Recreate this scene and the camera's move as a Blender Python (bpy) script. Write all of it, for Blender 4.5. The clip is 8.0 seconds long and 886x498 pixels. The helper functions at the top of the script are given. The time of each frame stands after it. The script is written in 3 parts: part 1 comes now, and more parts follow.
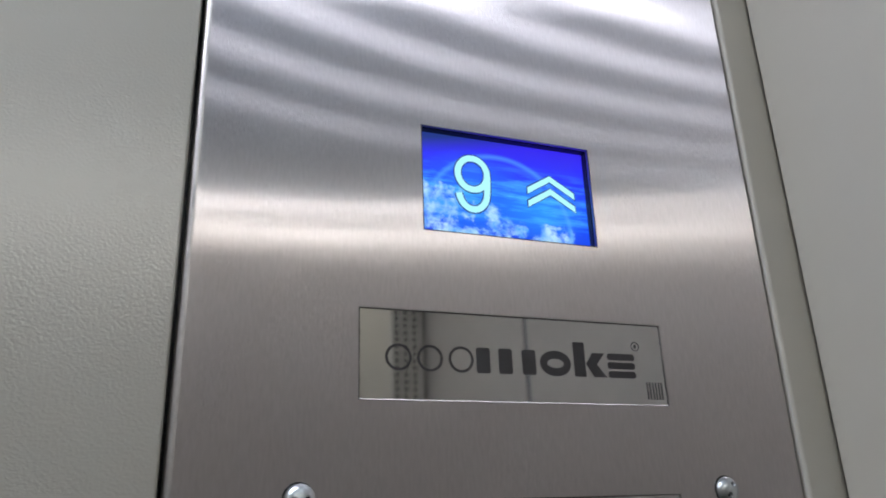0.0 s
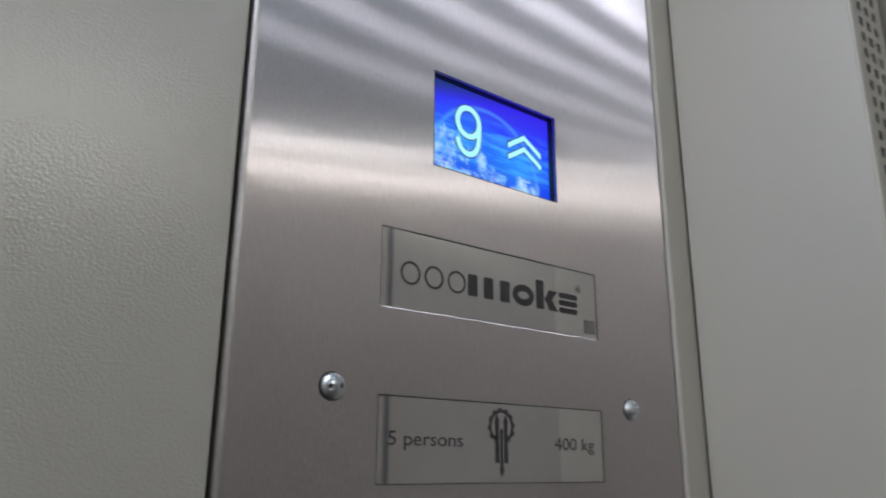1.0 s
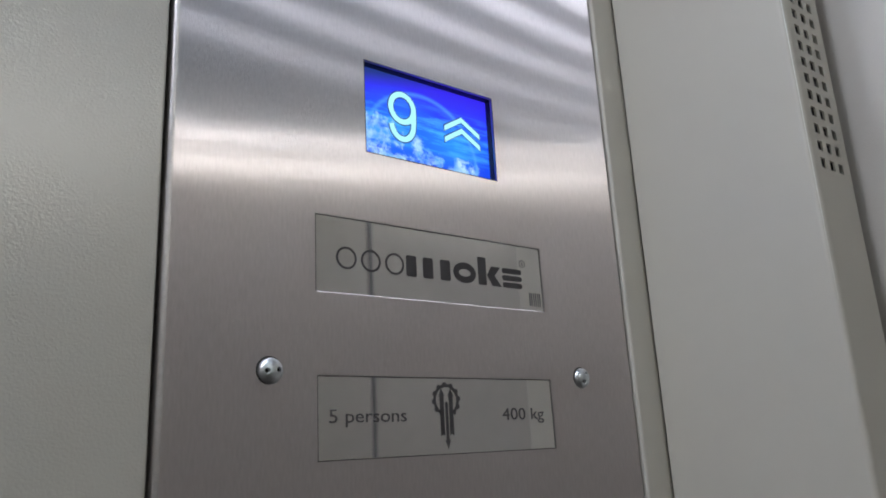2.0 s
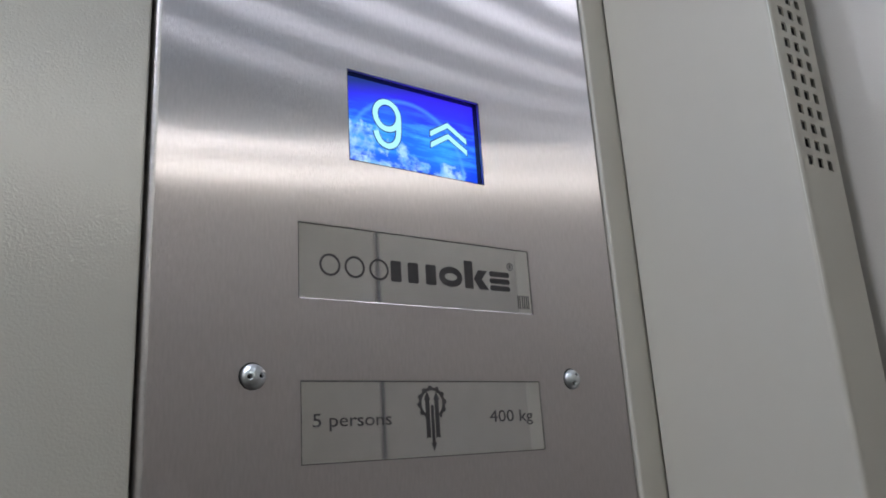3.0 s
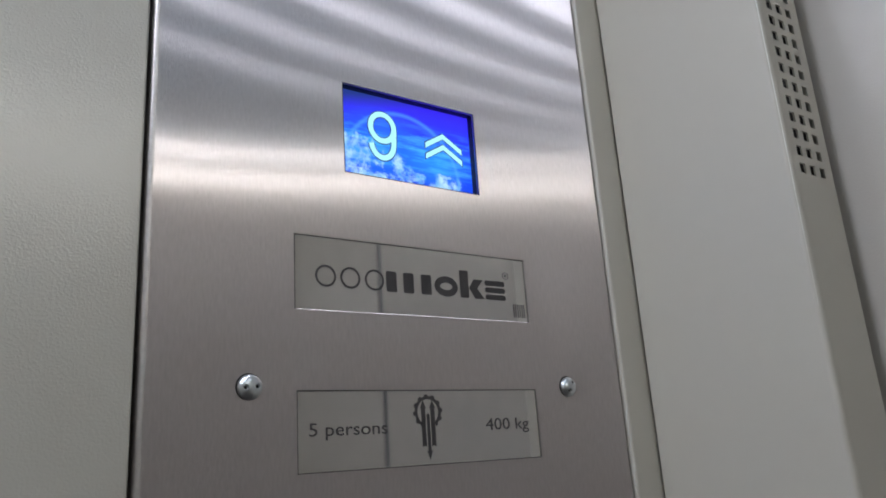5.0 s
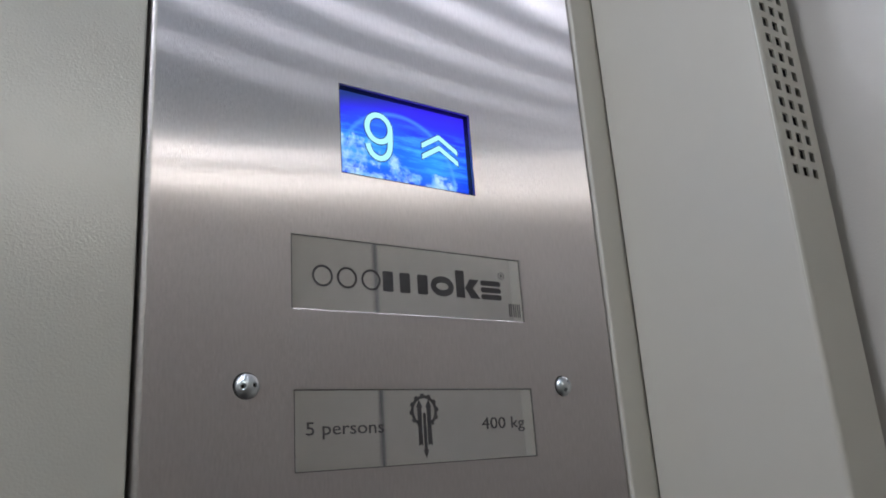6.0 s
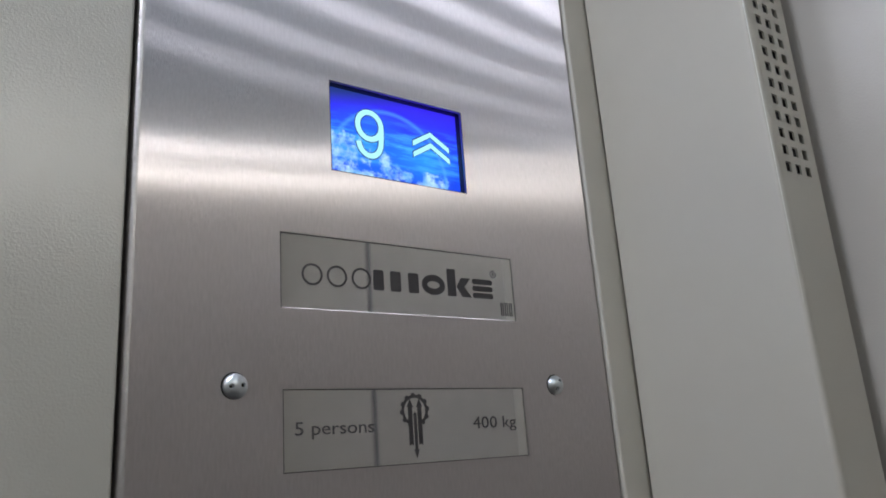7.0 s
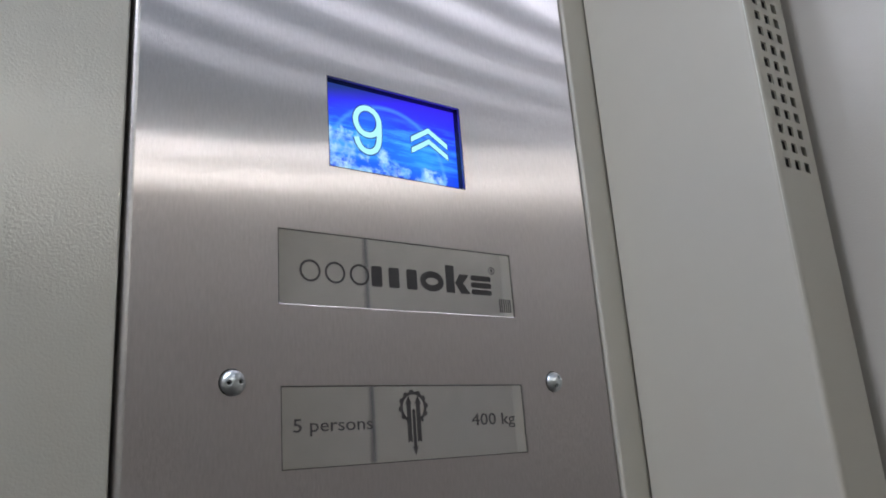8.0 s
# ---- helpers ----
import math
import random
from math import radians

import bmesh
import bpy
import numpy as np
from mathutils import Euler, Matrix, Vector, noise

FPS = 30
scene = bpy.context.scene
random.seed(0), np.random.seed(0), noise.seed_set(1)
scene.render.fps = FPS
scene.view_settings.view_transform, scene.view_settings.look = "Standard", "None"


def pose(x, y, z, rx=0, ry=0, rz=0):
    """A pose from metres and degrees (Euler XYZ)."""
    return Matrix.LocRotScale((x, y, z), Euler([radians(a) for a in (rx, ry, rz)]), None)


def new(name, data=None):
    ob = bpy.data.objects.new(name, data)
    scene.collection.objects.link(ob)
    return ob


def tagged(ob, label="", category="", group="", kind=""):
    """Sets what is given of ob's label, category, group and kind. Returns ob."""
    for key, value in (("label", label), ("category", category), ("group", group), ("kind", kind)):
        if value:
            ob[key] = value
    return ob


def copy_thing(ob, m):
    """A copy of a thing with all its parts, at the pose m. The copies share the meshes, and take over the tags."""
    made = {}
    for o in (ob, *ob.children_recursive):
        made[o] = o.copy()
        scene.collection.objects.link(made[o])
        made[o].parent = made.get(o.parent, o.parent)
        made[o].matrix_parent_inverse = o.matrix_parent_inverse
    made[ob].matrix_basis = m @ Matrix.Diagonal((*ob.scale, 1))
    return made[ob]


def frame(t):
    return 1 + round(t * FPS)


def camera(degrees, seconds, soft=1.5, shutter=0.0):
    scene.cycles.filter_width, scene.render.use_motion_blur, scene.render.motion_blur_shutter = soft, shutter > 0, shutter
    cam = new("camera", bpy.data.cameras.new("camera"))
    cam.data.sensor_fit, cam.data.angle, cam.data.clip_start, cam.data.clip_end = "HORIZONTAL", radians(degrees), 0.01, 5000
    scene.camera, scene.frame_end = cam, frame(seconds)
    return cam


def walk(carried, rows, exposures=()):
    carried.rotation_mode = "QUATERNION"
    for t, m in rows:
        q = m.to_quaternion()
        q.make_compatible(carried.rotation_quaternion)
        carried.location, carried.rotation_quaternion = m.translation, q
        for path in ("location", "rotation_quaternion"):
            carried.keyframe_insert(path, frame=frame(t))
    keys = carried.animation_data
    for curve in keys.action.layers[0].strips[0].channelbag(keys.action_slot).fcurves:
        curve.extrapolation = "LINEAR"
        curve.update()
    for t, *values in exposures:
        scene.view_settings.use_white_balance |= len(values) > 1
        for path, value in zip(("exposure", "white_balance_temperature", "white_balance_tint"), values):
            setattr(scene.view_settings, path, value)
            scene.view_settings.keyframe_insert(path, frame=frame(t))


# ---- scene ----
cam = camera(61.45, 8.0, soft=1.8, shutter=0.2)
PATH = [
    (0, pose(-0.1150, -0.3197, 1.5663, 109.905, 1.919, -20.458)),
    (0.2, pose(-0.1105, -0.3123, 1.5673, 109.549, 1.043, -23.096)),
    (0.3, pose(-0.1174, -0.3125, 1.5628, 110.013, 1.321, -24.425)),
    (0.5, pose(-0.1406, -0.3106, 1.5573, 108.907, 1.257, -27.802)),
    (0.6, pose(-0.1699, -0.3012, 1.5484, 108.972, 1.654, -30.901)),
    (0.7, pose(-0.1831, -0.3000, 1.5454, 108.142, 0.737, -32.154)),
    (0.8, pose(-0.2073, -0.2982, 1.5422, 107.384, -0.106, -34.880)),
    (0.9, pose(-0.2191, -0.2967, 1.5413, 106.981, -0.037, -36.428)),
    (1, pose(-0.2321, -0.3008, 1.5414, 106.192, -0.393, -38.477)),
    (1.2, pose(-0.2293, -0.3095, 1.5454, 105.070, 1.196, -41.196)),
    (1.5, pose(-0.2141, -0.3282, 1.5387, 105.145, 3.409, -40.505)),
    (1.7, pose(-0.2131, -0.3311, 1.5344, 105.263, 3.017, -38.642)),
    (2.8, pose(-0.1914, -0.3498, 1.5357, 105.037, 3.444, -35.031)),
    (3, pose(-0.1932, -0.3523, 1.5342, 105.316, 3.459, -34.870)),
    (3.5, pose(-0.1923, -0.3563, 1.5330, 105.353, 3.312, -34.610)),
    (4, pose(-0.1906, -0.3573, 1.5327, 105.398, 3.295, -34.402)),
    (4.5, pose(-0.1903, -0.3596, 1.5354, 105.615, 3.624, -34.184)),
    (6, pose(-0.1924, -0.3628, 1.5335, 105.864, 3.855, -34.575)),
    (6.5, pose(-0.1911, -0.3641, 1.5344, 105.733, 3.854, -34.831)),
    (7, pose(-0.1886, -0.3620, 1.5348, 105.631, 3.932, -34.922)),
    (7.5, pose(-0.1883, -0.3606, 1.5348, 105.469, 3.912, -35.182)),
    (8, pose(-0.1882, -0.3593, 1.5336, 105.566, 4.063, -35.155)),
]
walk(cam, PATH, [(0, 0.12), (0.5, 0.03), (1.0, 0.01), (1.5, 0.08), (3, 0.19), (8, 0.19)])

# the lift car is closed: no daylight reaches it
world = bpy.data.worlds.new("shaft")
world.use_nodes = True
world.node_tree.nodes["Background"].inputs[0].default_value = (0.0, 0.0, 0.0, 1)
scene.world = world

LED_POWER = 102.0      # emission of the ceiling spots
WALL_LED_POWER = 20.5  # emission of the spots along the far wall
FRONT_LED_POWER = 27.0  # emission of the single spot near the doors
NEAR_ROW, FAR_ROW = -0.11, -1.017
SCREEN_POWER = 1.0

# plan of the car, metres: y = 0 is the wall with the operating panel, x grows towards the doors
CEIL, BACK, FAR = 2.15, -0.86, -1.055
RET_X, JAMB_Y, JAMB_X, LEAF_X = 0.2355, -0.1345, 0.2845, 0.2935
FAR_JAMB = -0.836
PAN_L, PAN_R = -0.1107, 0.2071


# ---------------------------------------------------------------- materials
def material(name):
    m = bpy.data.materials.new(name)
    m.use_nodes = True
    nt = m.node_tree
    return m, nt, nt.nodes["Principled BSDF"]


def node(nt, kind, **values):
    n = nt.nodes.new(kind)
    for key, value in values.items():
        n.inputs[key].default_value = value
    return n


def math_node(nt, op, a, b=None, c=None, clamp=False):
    n = nt.nodes.new("ShaderNodeMath")
    n.operation, n.use_clamp = op, clamp
    for i, q in enumerate((a, b, c)):
        if q is None:
            continue
        if isinstance(q, (int, float)):
            n.inputs[i].default_value = q
        else:
            nt.links.new(q, n.inputs[i])
    return n.outputs[0]


def ramp(nt, fac, stops):
    n = nt.nodes.new("ShaderNodeValToRGB")
    el = n.color_ramp.elements
    while len(el) < len(stops):
        el.new(0.5)
    for e, (p, col) in zip(el, stops):
        e.position = p
        e.color = (*col, 1) if len(col) == 3 else col
    nt.links.new(fac, n.inputs[0])
    return n.outputs[0]


def coords(nt, scale=(1, 1, 1), rot=(0, 0, 0), loc=(0, 0, 0)):
    tc = nt.nodes.new("ShaderNodeTexCoord")
    mp = nt.nodes.new("ShaderNodeMapping")
    mp.inputs["Scale"].default_value = scale
    mp.inputs["Rotation"].default_value = rot
    mp.inputs["Location"].default_value = loc
    nt.links.new(tc.outputs["Object"], mp.inputs["Vector"])
    return mp.outputs["Vector"]


def noise_tex(nt, vec, scale, detail=2.0, rough=0.5, distortion=0.0):
    n = node(nt, "ShaderNodeTexNoise", Scale=scale, Detail=detail, Roughness=rough, Distortion=distortion)
    nt.links.new(vec, n.inputs["Vector"])
    return n.outputs["Fac"]


def mix_col(nt, fac, a, b, mode="MIX"):
    n = nt.nodes.new("ShaderNodeMix")
    n.data_type, n.blend_type = "RGBA", mode
    for sock, q in ((n.inputs["Factor"], fac), (n.inputs["A"], a), (n.inputs["B"], b)):
        if isinstance(q, (int, float)):
            sock.default_value = q
        elif isinstance(q, tuple):
            sock.default_value = (*q, 1)
        else:
            nt.links.new(q, sock)
    return n.outputs["Result"]


def bump(nt, height, strength, distance, after=None):
    b = node(nt, "ShaderNodeBump", Strength=strength, Distance=distance)
    nt.links.new(height, b.inputs["Height"])
    if after is not None:
        nt.links.new(after, b.inputs["Normal"])
    return b.outputs["Normal"]


def paint(name, base, grain, depth, rough, spec=0.5):
    """Powder coat: an orange-peel relief of the given grain (per metre) and depth (metres)."""
    m, nt, p = material(name)
    v = coords(nt)
    big = noise_tex(nt, v, 5.0, 4.0)
    mid = noise_tex(nt, v, 60.0, 3.0)
    tone = math_node(nt, "MULTIPLY_ADD", big, 0.5, math_node(nt, "MULTIPLY", mid, 0.5))
    dark = tuple(c * 0.985 for c in base)
    lite = tuple(min(1, c * 1.015) for c in base)
    nt.links.new(ramp(nt, tone, [(0.3, dark), (0.7, lite)]), p.inputs["Base Color"])
    peel = noise_tex(nt, v, grain, 1.5, 0.45, 0.3)
    fine = noise_tex(nt, v, grain * 3.1, 1.0)
    h = math_node(nt, "MULTIPLY_ADD", fine, 0.18, peel)
    nt.links.new(bump(nt, h, 1.0, depth), p.inputs["Normal"])
    nt.links.new(math_node(nt, "MULTIPLY_ADD", mid, 0.1, rough - 0.05), p.inputs["Roughness"])
    p.inputs["Specular IOR Level"].default_value = spec
    return m


def brushed(name, base):
    """Stainless steel brushed along z: it mirrors sharply up and down and spreads widely to the sides."""
    m, nt, p = material(name)
    nt.nodes.remove(p)
    out = nt.nodes["Material Output"]
    streak = noise_tex(nt, coords(nt, (2000, 2000, 330)), 1.0, 3.0, 0.6)
    wide = noise_tex(nt, coords(nt, (800, 800, 130)), 1.0, 3.0)
    smear = noise_tex(nt, coords(nt, (1, 1, 0.6)), 11.0, 5.0, 0.6)
    s = math_node(nt, "MULTIPLY_ADD", wide, 0.65, math_node(nt, "MULTIPLY", streak, 0.35))
    geo = nt.nodes.new("ShaderNodeNewGeometry")
    lean = nt.nodes.new("ShaderNodeCombineXYZ")
    nt.links.new(math_node(nt, "MULTIPLY_ADD", streak, 0.6, -0.3), lean.inputs[0])
    nt.links.new(math_node(nt, "MULTIPLY_ADD", wide, 0.020, math_node(nt, "MULTIPLY_ADD", smear, 0.006, -0.013)), lean.inputs[2])
    add = nt.nodes.new("ShaderNodeVectorMath")
    nt.links.new(geo.outputs["Normal"], add.inputs[0])
    nt.links.new(lean.outputs[0], add.inputs[1])
    unit = nt.nodes.new("ShaderNodeVectorMath")
    unit.operation = "NORMALIZE"
    nt.links.new(add.outputs[0], unit.inputs[0])
    tan = node(nt, "ShaderNodeCombineXYZ", X=1.0)
    lobes = []
    for wide_x, wide_z in ((0.42, 0.0065), (1.0, 0.0125), (1.0, 0.12)):
        g = nt.nodes.new("ShaderNodeBsdfAnisotropic")
        mid = math.sqrt(wide_x * wide_z)
        tone = ramp(nt, s, [(0.32, tuple(c * 0.935 for c in base)), (0.68, tuple(min(1, c * 1.065) for c in base))])
        nt.links.new(tone, g.inputs["Color"])
        nt.links.new(math_node(nt, "MULTIPLY_ADD", smear, 0.05, math.sqrt(mid) - 0.025), g.inputs["Roughness"])
        g.inputs["Anisotropy"].default_value = wide_z / mid - 1
        nt.links.new(tan.outputs[0], g.inputs["Tangent"])
        nt.links.new(unit.outputs[0], g.inputs["Normal"])
        lobes.append(g)
    mix = node(nt, "ShaderNodeMixShader", Fac=0.67)
    nt.links.new(lobes[0].outputs[0], mix.inputs[1])
    nt.links.new(lobes[1].outputs[0], mix.inputs[2])
    haze = node(nt, "ShaderNodeMixShader", Fac=0.25)
    nt.links.new(mix.outputs[0], haze.inputs[1])
    nt.links.new(lobes[2].outputs[0], haze.inputs[2])
    nt.links.new(haze.outputs[0], out.inputs["Surface"])
    return m


def plain(name, base, rough, metal=0.0, vary=0.08, scale=180.0):
    m, nt, p = material(name)
    n = noise_tex(nt, coords(nt), scale, 3.0)
    nt.links.new(ramp(nt, n, [(0.3, tuple(c * (1 - vary) for c in base)), (0.7, tuple(min(1, c * (1 + vary)) for c in base))]), p.inputs["Base Color"])
    nt.links.new(math_node(nt, "MULTIPLY_ADD", n, 0.12 * rough, rough * 0.94), p.inputs["Roughness"])
    p.inputs["Metallic"].default_value = metal
    return m


def glow(name, col, strength):
    m, nt, p = material(name)
    p.inputs["Base Color"].default_value = (0.02, 0.02, 0.02, 1)
    p.inputs["Emission Color"].default_value = (*col, 1)
    p.inputs["Emission Strength"].default_value = strength
    p.inputs["Roughness"].default_value = 0.4
    return m


def screen_picture():
    """The display's own picture: deep blue sky, clouds low down and at one side, a pale bow."""
    m, nt, p = material("display_picture")
    tc = nt.nodes.new("ShaderNodeTexCoord")
    sep = nt.nodes.new("ShaderNodeSeparateXYZ")
    nt.links.new(tc.outputs["Object"], sep.inputs[0])
    x, z = sep.outputs["X"], sep.outputs["Z"]     # metres from the lower left corner
    v = coords(nt, (1, 1, 1.25))
    puff = noise_tex(nt, v, 120.0, 8.0, 0.68, 0.2)
    wisp = noise_tex(nt, coords(nt, (26, 26, 210), (0, 0.12, 0)), 1.0, 6.0, 0.65)
    up = math_node(nt, "DIVIDE", z, 0.055)
    side = math_node(nt, "DIVIDE", x, 0.097)
    sky = ramp(nt, up, [(0.0, (0.008, 0.06, 0.80)), (0.4, (0.010, 0.085, 0.97)), (0.7, (0.022, 0.038, 0.97)), (1.0, (0.035, 0.022, 0.82))])
    left = math_node(nt, "SUBTRACT", 1.0, side)
    # pale glow round the middle left
    dx = math_node(nt, "SUBTRACT", side, 0.3)
    dz = math_node(nt, "MULTIPLY", math_node(nt, "SUBTRACT", up, 0.42), 0.75)
    d2 = math_node(nt, "SQRT", math_node(nt, "ADD", math_node(nt, "MULTIPLY", dx, dx), math_node(nt, "MULTIPLY", dz, dz)))
    halo = math_node(nt, "SUBTRACT", 1.0, math_node(nt, "MULTIPLY", d2, 2.6), clamp=True)
    sky = mix_col(nt, math_node(nt, "MULTIPLY", halo, 0.6), sky, (0.02, 0.27, 0.95))
    # a second, brighter one low at the other side
    ex = math_node(nt, "SUBTRACT", side, 0.72)
    ez = math_node(nt, "MULTIPLY", math_node(nt, "SUBTRACT", up, 0.36), 0.75)
    e2 = math_node(nt, "SQRT", math_node(nt, "ADD", math_node(nt, "MULTIPLY", ex, ex), math_node(nt, "MULTIPLY", ez, ez)))
    halo = math_node(nt, "SUBTRACT", 1.0, math_node(nt, "MULTIPLY", e2, 3.6), clamp=True)
    sky = mix_col(nt, math_node(nt, "MULTIPLY", halo, 0.6), sky, (0.03, 0.42, 1.0))
    # wisps across the middle
    band = math_node(nt, "SUBTRACT", 1.0, math_node(nt, "MULTIPLY", math_node(nt, "ABSOLUTE", math_node(nt, "SUBTRACT", up, 0.45)), 2.6), clamp=True)
    w = math_node(nt, "MULTIPLY", ramp(nt, wisp, [(0.46, (0, 0, 0)), (0.66, (1, 1, 1))]), band)
    sky = mix_col(nt, math_node(nt, "MULTIPLY", w, 0.85), sky, (0.1, 0.62, 1.0))
    # clouds: a bank at the lower left, a leaning puff in the middle, low ones at the other side
    bank = 0.0
    for u, w, ru, rw in ((0.12, 0.30, 0.17, 0.26), (0.03, 0.44, 0.07, 0.10), (0.09, 0.11, 0.10, 0.09), (0.24, 0.05, 0.20, 0.07),
                         (0.42, 0.24, 0.06, 0.14), (0.47, 0.12, 0.09, 0.14), (0.57, 0.10, 0.06, 0.13), (0.79, 0.09, 0.14, 0.13), (0.68, 0.06, 0.08, 0.08)):
        du = math_node(nt, "DIVIDE", math_node(nt, "SUBTRACT", side, u), ru)
        dw = math_node(nt, "DIVIDE", math_node(nt, "SUBTRACT", up, w), rw)
        near = math_node(nt, "SUBTRACT", 1.0, math_node(nt, "MULTIPLY_ADD", du, du, math_node(nt, "MULTIPLY", dw, dw)))
        bank = near if bank == 0.0 else math_node(nt, "SMOOTH_MAX", bank, near, 0.3)
    bank = math_node(nt, "MAXIMUM", bank, -1.2)
    c = math_node(nt, "MULTIPLY_ADD", bank, 0.24, math_node(nt, "MULTIPLY_ADD", puff, 1.5, -0.25))
    cloud = ramp(nt, c, [(0.52, (0, 0, 0)), (0.76, (1, 1, 1))])
    shade = noise_tex(nt, coords(nt, (1, 1, 1), (0, 0, 0), (0.003, 0, -0.004)), 110.0, 5.0, 0.6)
    ccol = ramp(nt, shade, [(0.36, (0.06, 0.36, 0.95)), (0.60, (0.55, 0.86, 1.0))])
    sky = mix_col(nt, math_node(nt, "MULTIPLY", cloud, 0.85), sky, ccol)
    # the bow
    bx, bz = math_node(nt, "SUBTRACT", x, 0.043), math_node(nt, "SUBTRACT", z, 0.0055)
    rad = math_node(nt, "SQRT", math_node(nt, "ADD", math_node(nt, "MULTIPLY", bx, bx), math_node(nt, "MULTIPLY", bz, bz)))
    off = math_node(nt, "ABSOLUTE", math_node(nt, "SUBTRACT", rad, 0.0425))
    bow = math_node(nt, "SUBTRACT", 1.0, math_node(nt, "DIVIDE", off, 0.0022), clamp=True)
    sky = mix_col(nt, math_node(nt, "MULTIPLY", bow, 0.5), sky, (0.10, 0.42, 1.0))
    # the panel washes out green-black in its upper left corner, as such displays do from below
    corner = math_node(nt, "MULTIPLY", math_node(nt, "SUBTRACT", math_node(nt, "MULTIPLY_ADD", left, 0.32, up), 1.13), 6.0, clamp=True)
    sky = mix_col(nt, math_node(nt, "MULTIPLY", corner, 0.8), sky, (0.014, 0.045, 0.09))
    nt.links.new(sky, p.inputs["Emission Color"])
    p.inputs["Emission Strength"].default_value = SCREEN_POWER
    p.inputs["Base Color"].default_value = (0.01, 0.01, 0.015, 1)
    p.inputs["Roughness"].default_value = 0.35
    p.inputs["Specular IOR Level"].default_value = 0.2
    return m


WALL_PAINT = paint("textured_wall_paint", (0.488, 0.467, 0.418), 720.0, 0.00017, 0.17, 1.0)
SMOOTH_PAINT = paint("smooth_grey_paint", (0.532, 0.505, 0.450), 260.0, 0.00004, 0.42)
LEAF_PAINT = paint("textured_door_paint", (0.48, 0.45, 0.42), 740.0, 0.00012, 0.17, 0.85)
STEEL = brushed("brushed_stainless_steel", (0.808, 0.75, 0.765))
POLISHED = plain("polished_steel", (0.58, 0.565, 0.555), 0.04, 1.0, 0.03, 60.0)
SCREW_METAL = plain("zinc_screw_metal", (0.58, 0.61, 0.64), 0.32, 1.0, 0.1, 900.0)
FOLD_STEEL = plain("folded_steel", (0.50, 0.475, 0.47), 0.42, 1.0, 0.08, 300.0)
EDGE_STEEL = plain("cut_steel_edge", (0.5, 0.5, 0.5), 0.3, 1.0)
INK = plain("dark_etched_ink", (0.045, 0.042, 0.045), 0.5)
# black plastic; also stands in for shade in the vents and round the screws
BLACK = plain("black_plastic_and_shade", (0.012, 0.012, 0.014), 0.35)
# mottled dark colour for the shade in the joints
JOINT = plain("joint_shade", (0.09, 0.085, 0.085), 0.6, 0.0, 0.7, 700.0)
RUBBER = plain("grey_rubber", (0.12, 0.125, 0.14), 0.6)
CEILING = plain("grey_ceiling_laminate", (0.56, 0.79, 1.0), 0.4, 0.0, 0.05, 20.0)
# pale colour for worn paint and the highlight on the fold
WORN_LIT_EDGE = plain("worn_paint_highlight", (0.82, 0.82, 0.79), 0.35, 0.0, 0.12, 300.0)
FLOOR = plain("dark_speckled_rubber_floor", (0.06, 0.057, 0.054), 0.6, 0.0, 0.4, 500.0)
LED = glow("spot_lens", (0.91, 0.955, 1.07), LED_POWER)
FRONT_LED = glow("front_spot_lens", (0.91, 0.955, 1.07), FRONT_LED_POWER)
WALL_LED = glow("wall_spot_lens", (0.99, 0.96, 0.925), WALL_LED_POWER)
# dark grey of the added strip between the mirrored light bands
BAND_GAP_GREY = plain("dark_grey_band_gap", (0.10, 0.10, 0.105), 0.5)
# glow of the added strip on the far wall
ADDED_STRIP_GLOW = glow("added_strip_diffuser", (0.985, 0.965, 0.90), 7.2)
PICTURE = screen_picture()
SIGN = glow("display_sign_light", (0.42, 0.93, 1.0), 1.0 * SCREEN_POWER)
SIGN_RIM = glow("display_sign_rim", (0.006, 0.03, 0.22), 1.0 * SCREEN_POWER)


# ---------------------------------------------------------------- mesh helpers
def link(name, bm, mat, parent=None, label="", smooth=False):
    me = bpy.data.meshes.new(name)
    bmesh.ops.recalc_face_normals(bm, faces=bm.faces)
    bm.to_mesh(me)
    bm.free()
    me.materials.append(mat)
    if smooth:
        for f in me.polygons:
            f.use_smooth = True
    ob = new(name, me)
    ob.parent = parent
    if label:
        ob["label"] = label
    return ob


def part(name, bm, mat, parent, label="", smooth=False):
    return link(name, bm, mat, parent, label, smooth)


def thing(name, label, category, kind="", group=""):
    return tagged(new(name), label, category, group, kind)


def add_box(bm, lo, hi, bevel=0.0, segs=2):
    m = Matrix.LocRotScale([(a + b) / 2 for a, b in zip(lo, hi)], None, [abs(b - a) for a, b in zip(lo, hi)])
    made = bmesh.ops.create_cube(bm, size=1, matrix=m)["verts"]
    if bevel:
        edges = list({e for q in made for e in q.link_edges})
        bmesh.ops.bevel(bm, geom=edges, offset=bevel, segments=segs, profile=0.5, affect="EDGES")
    return bm


def box(lo, hi, bevel=0.0, segs=2):
    return add_box(bmesh.new(), lo, hi, bevel, segs)


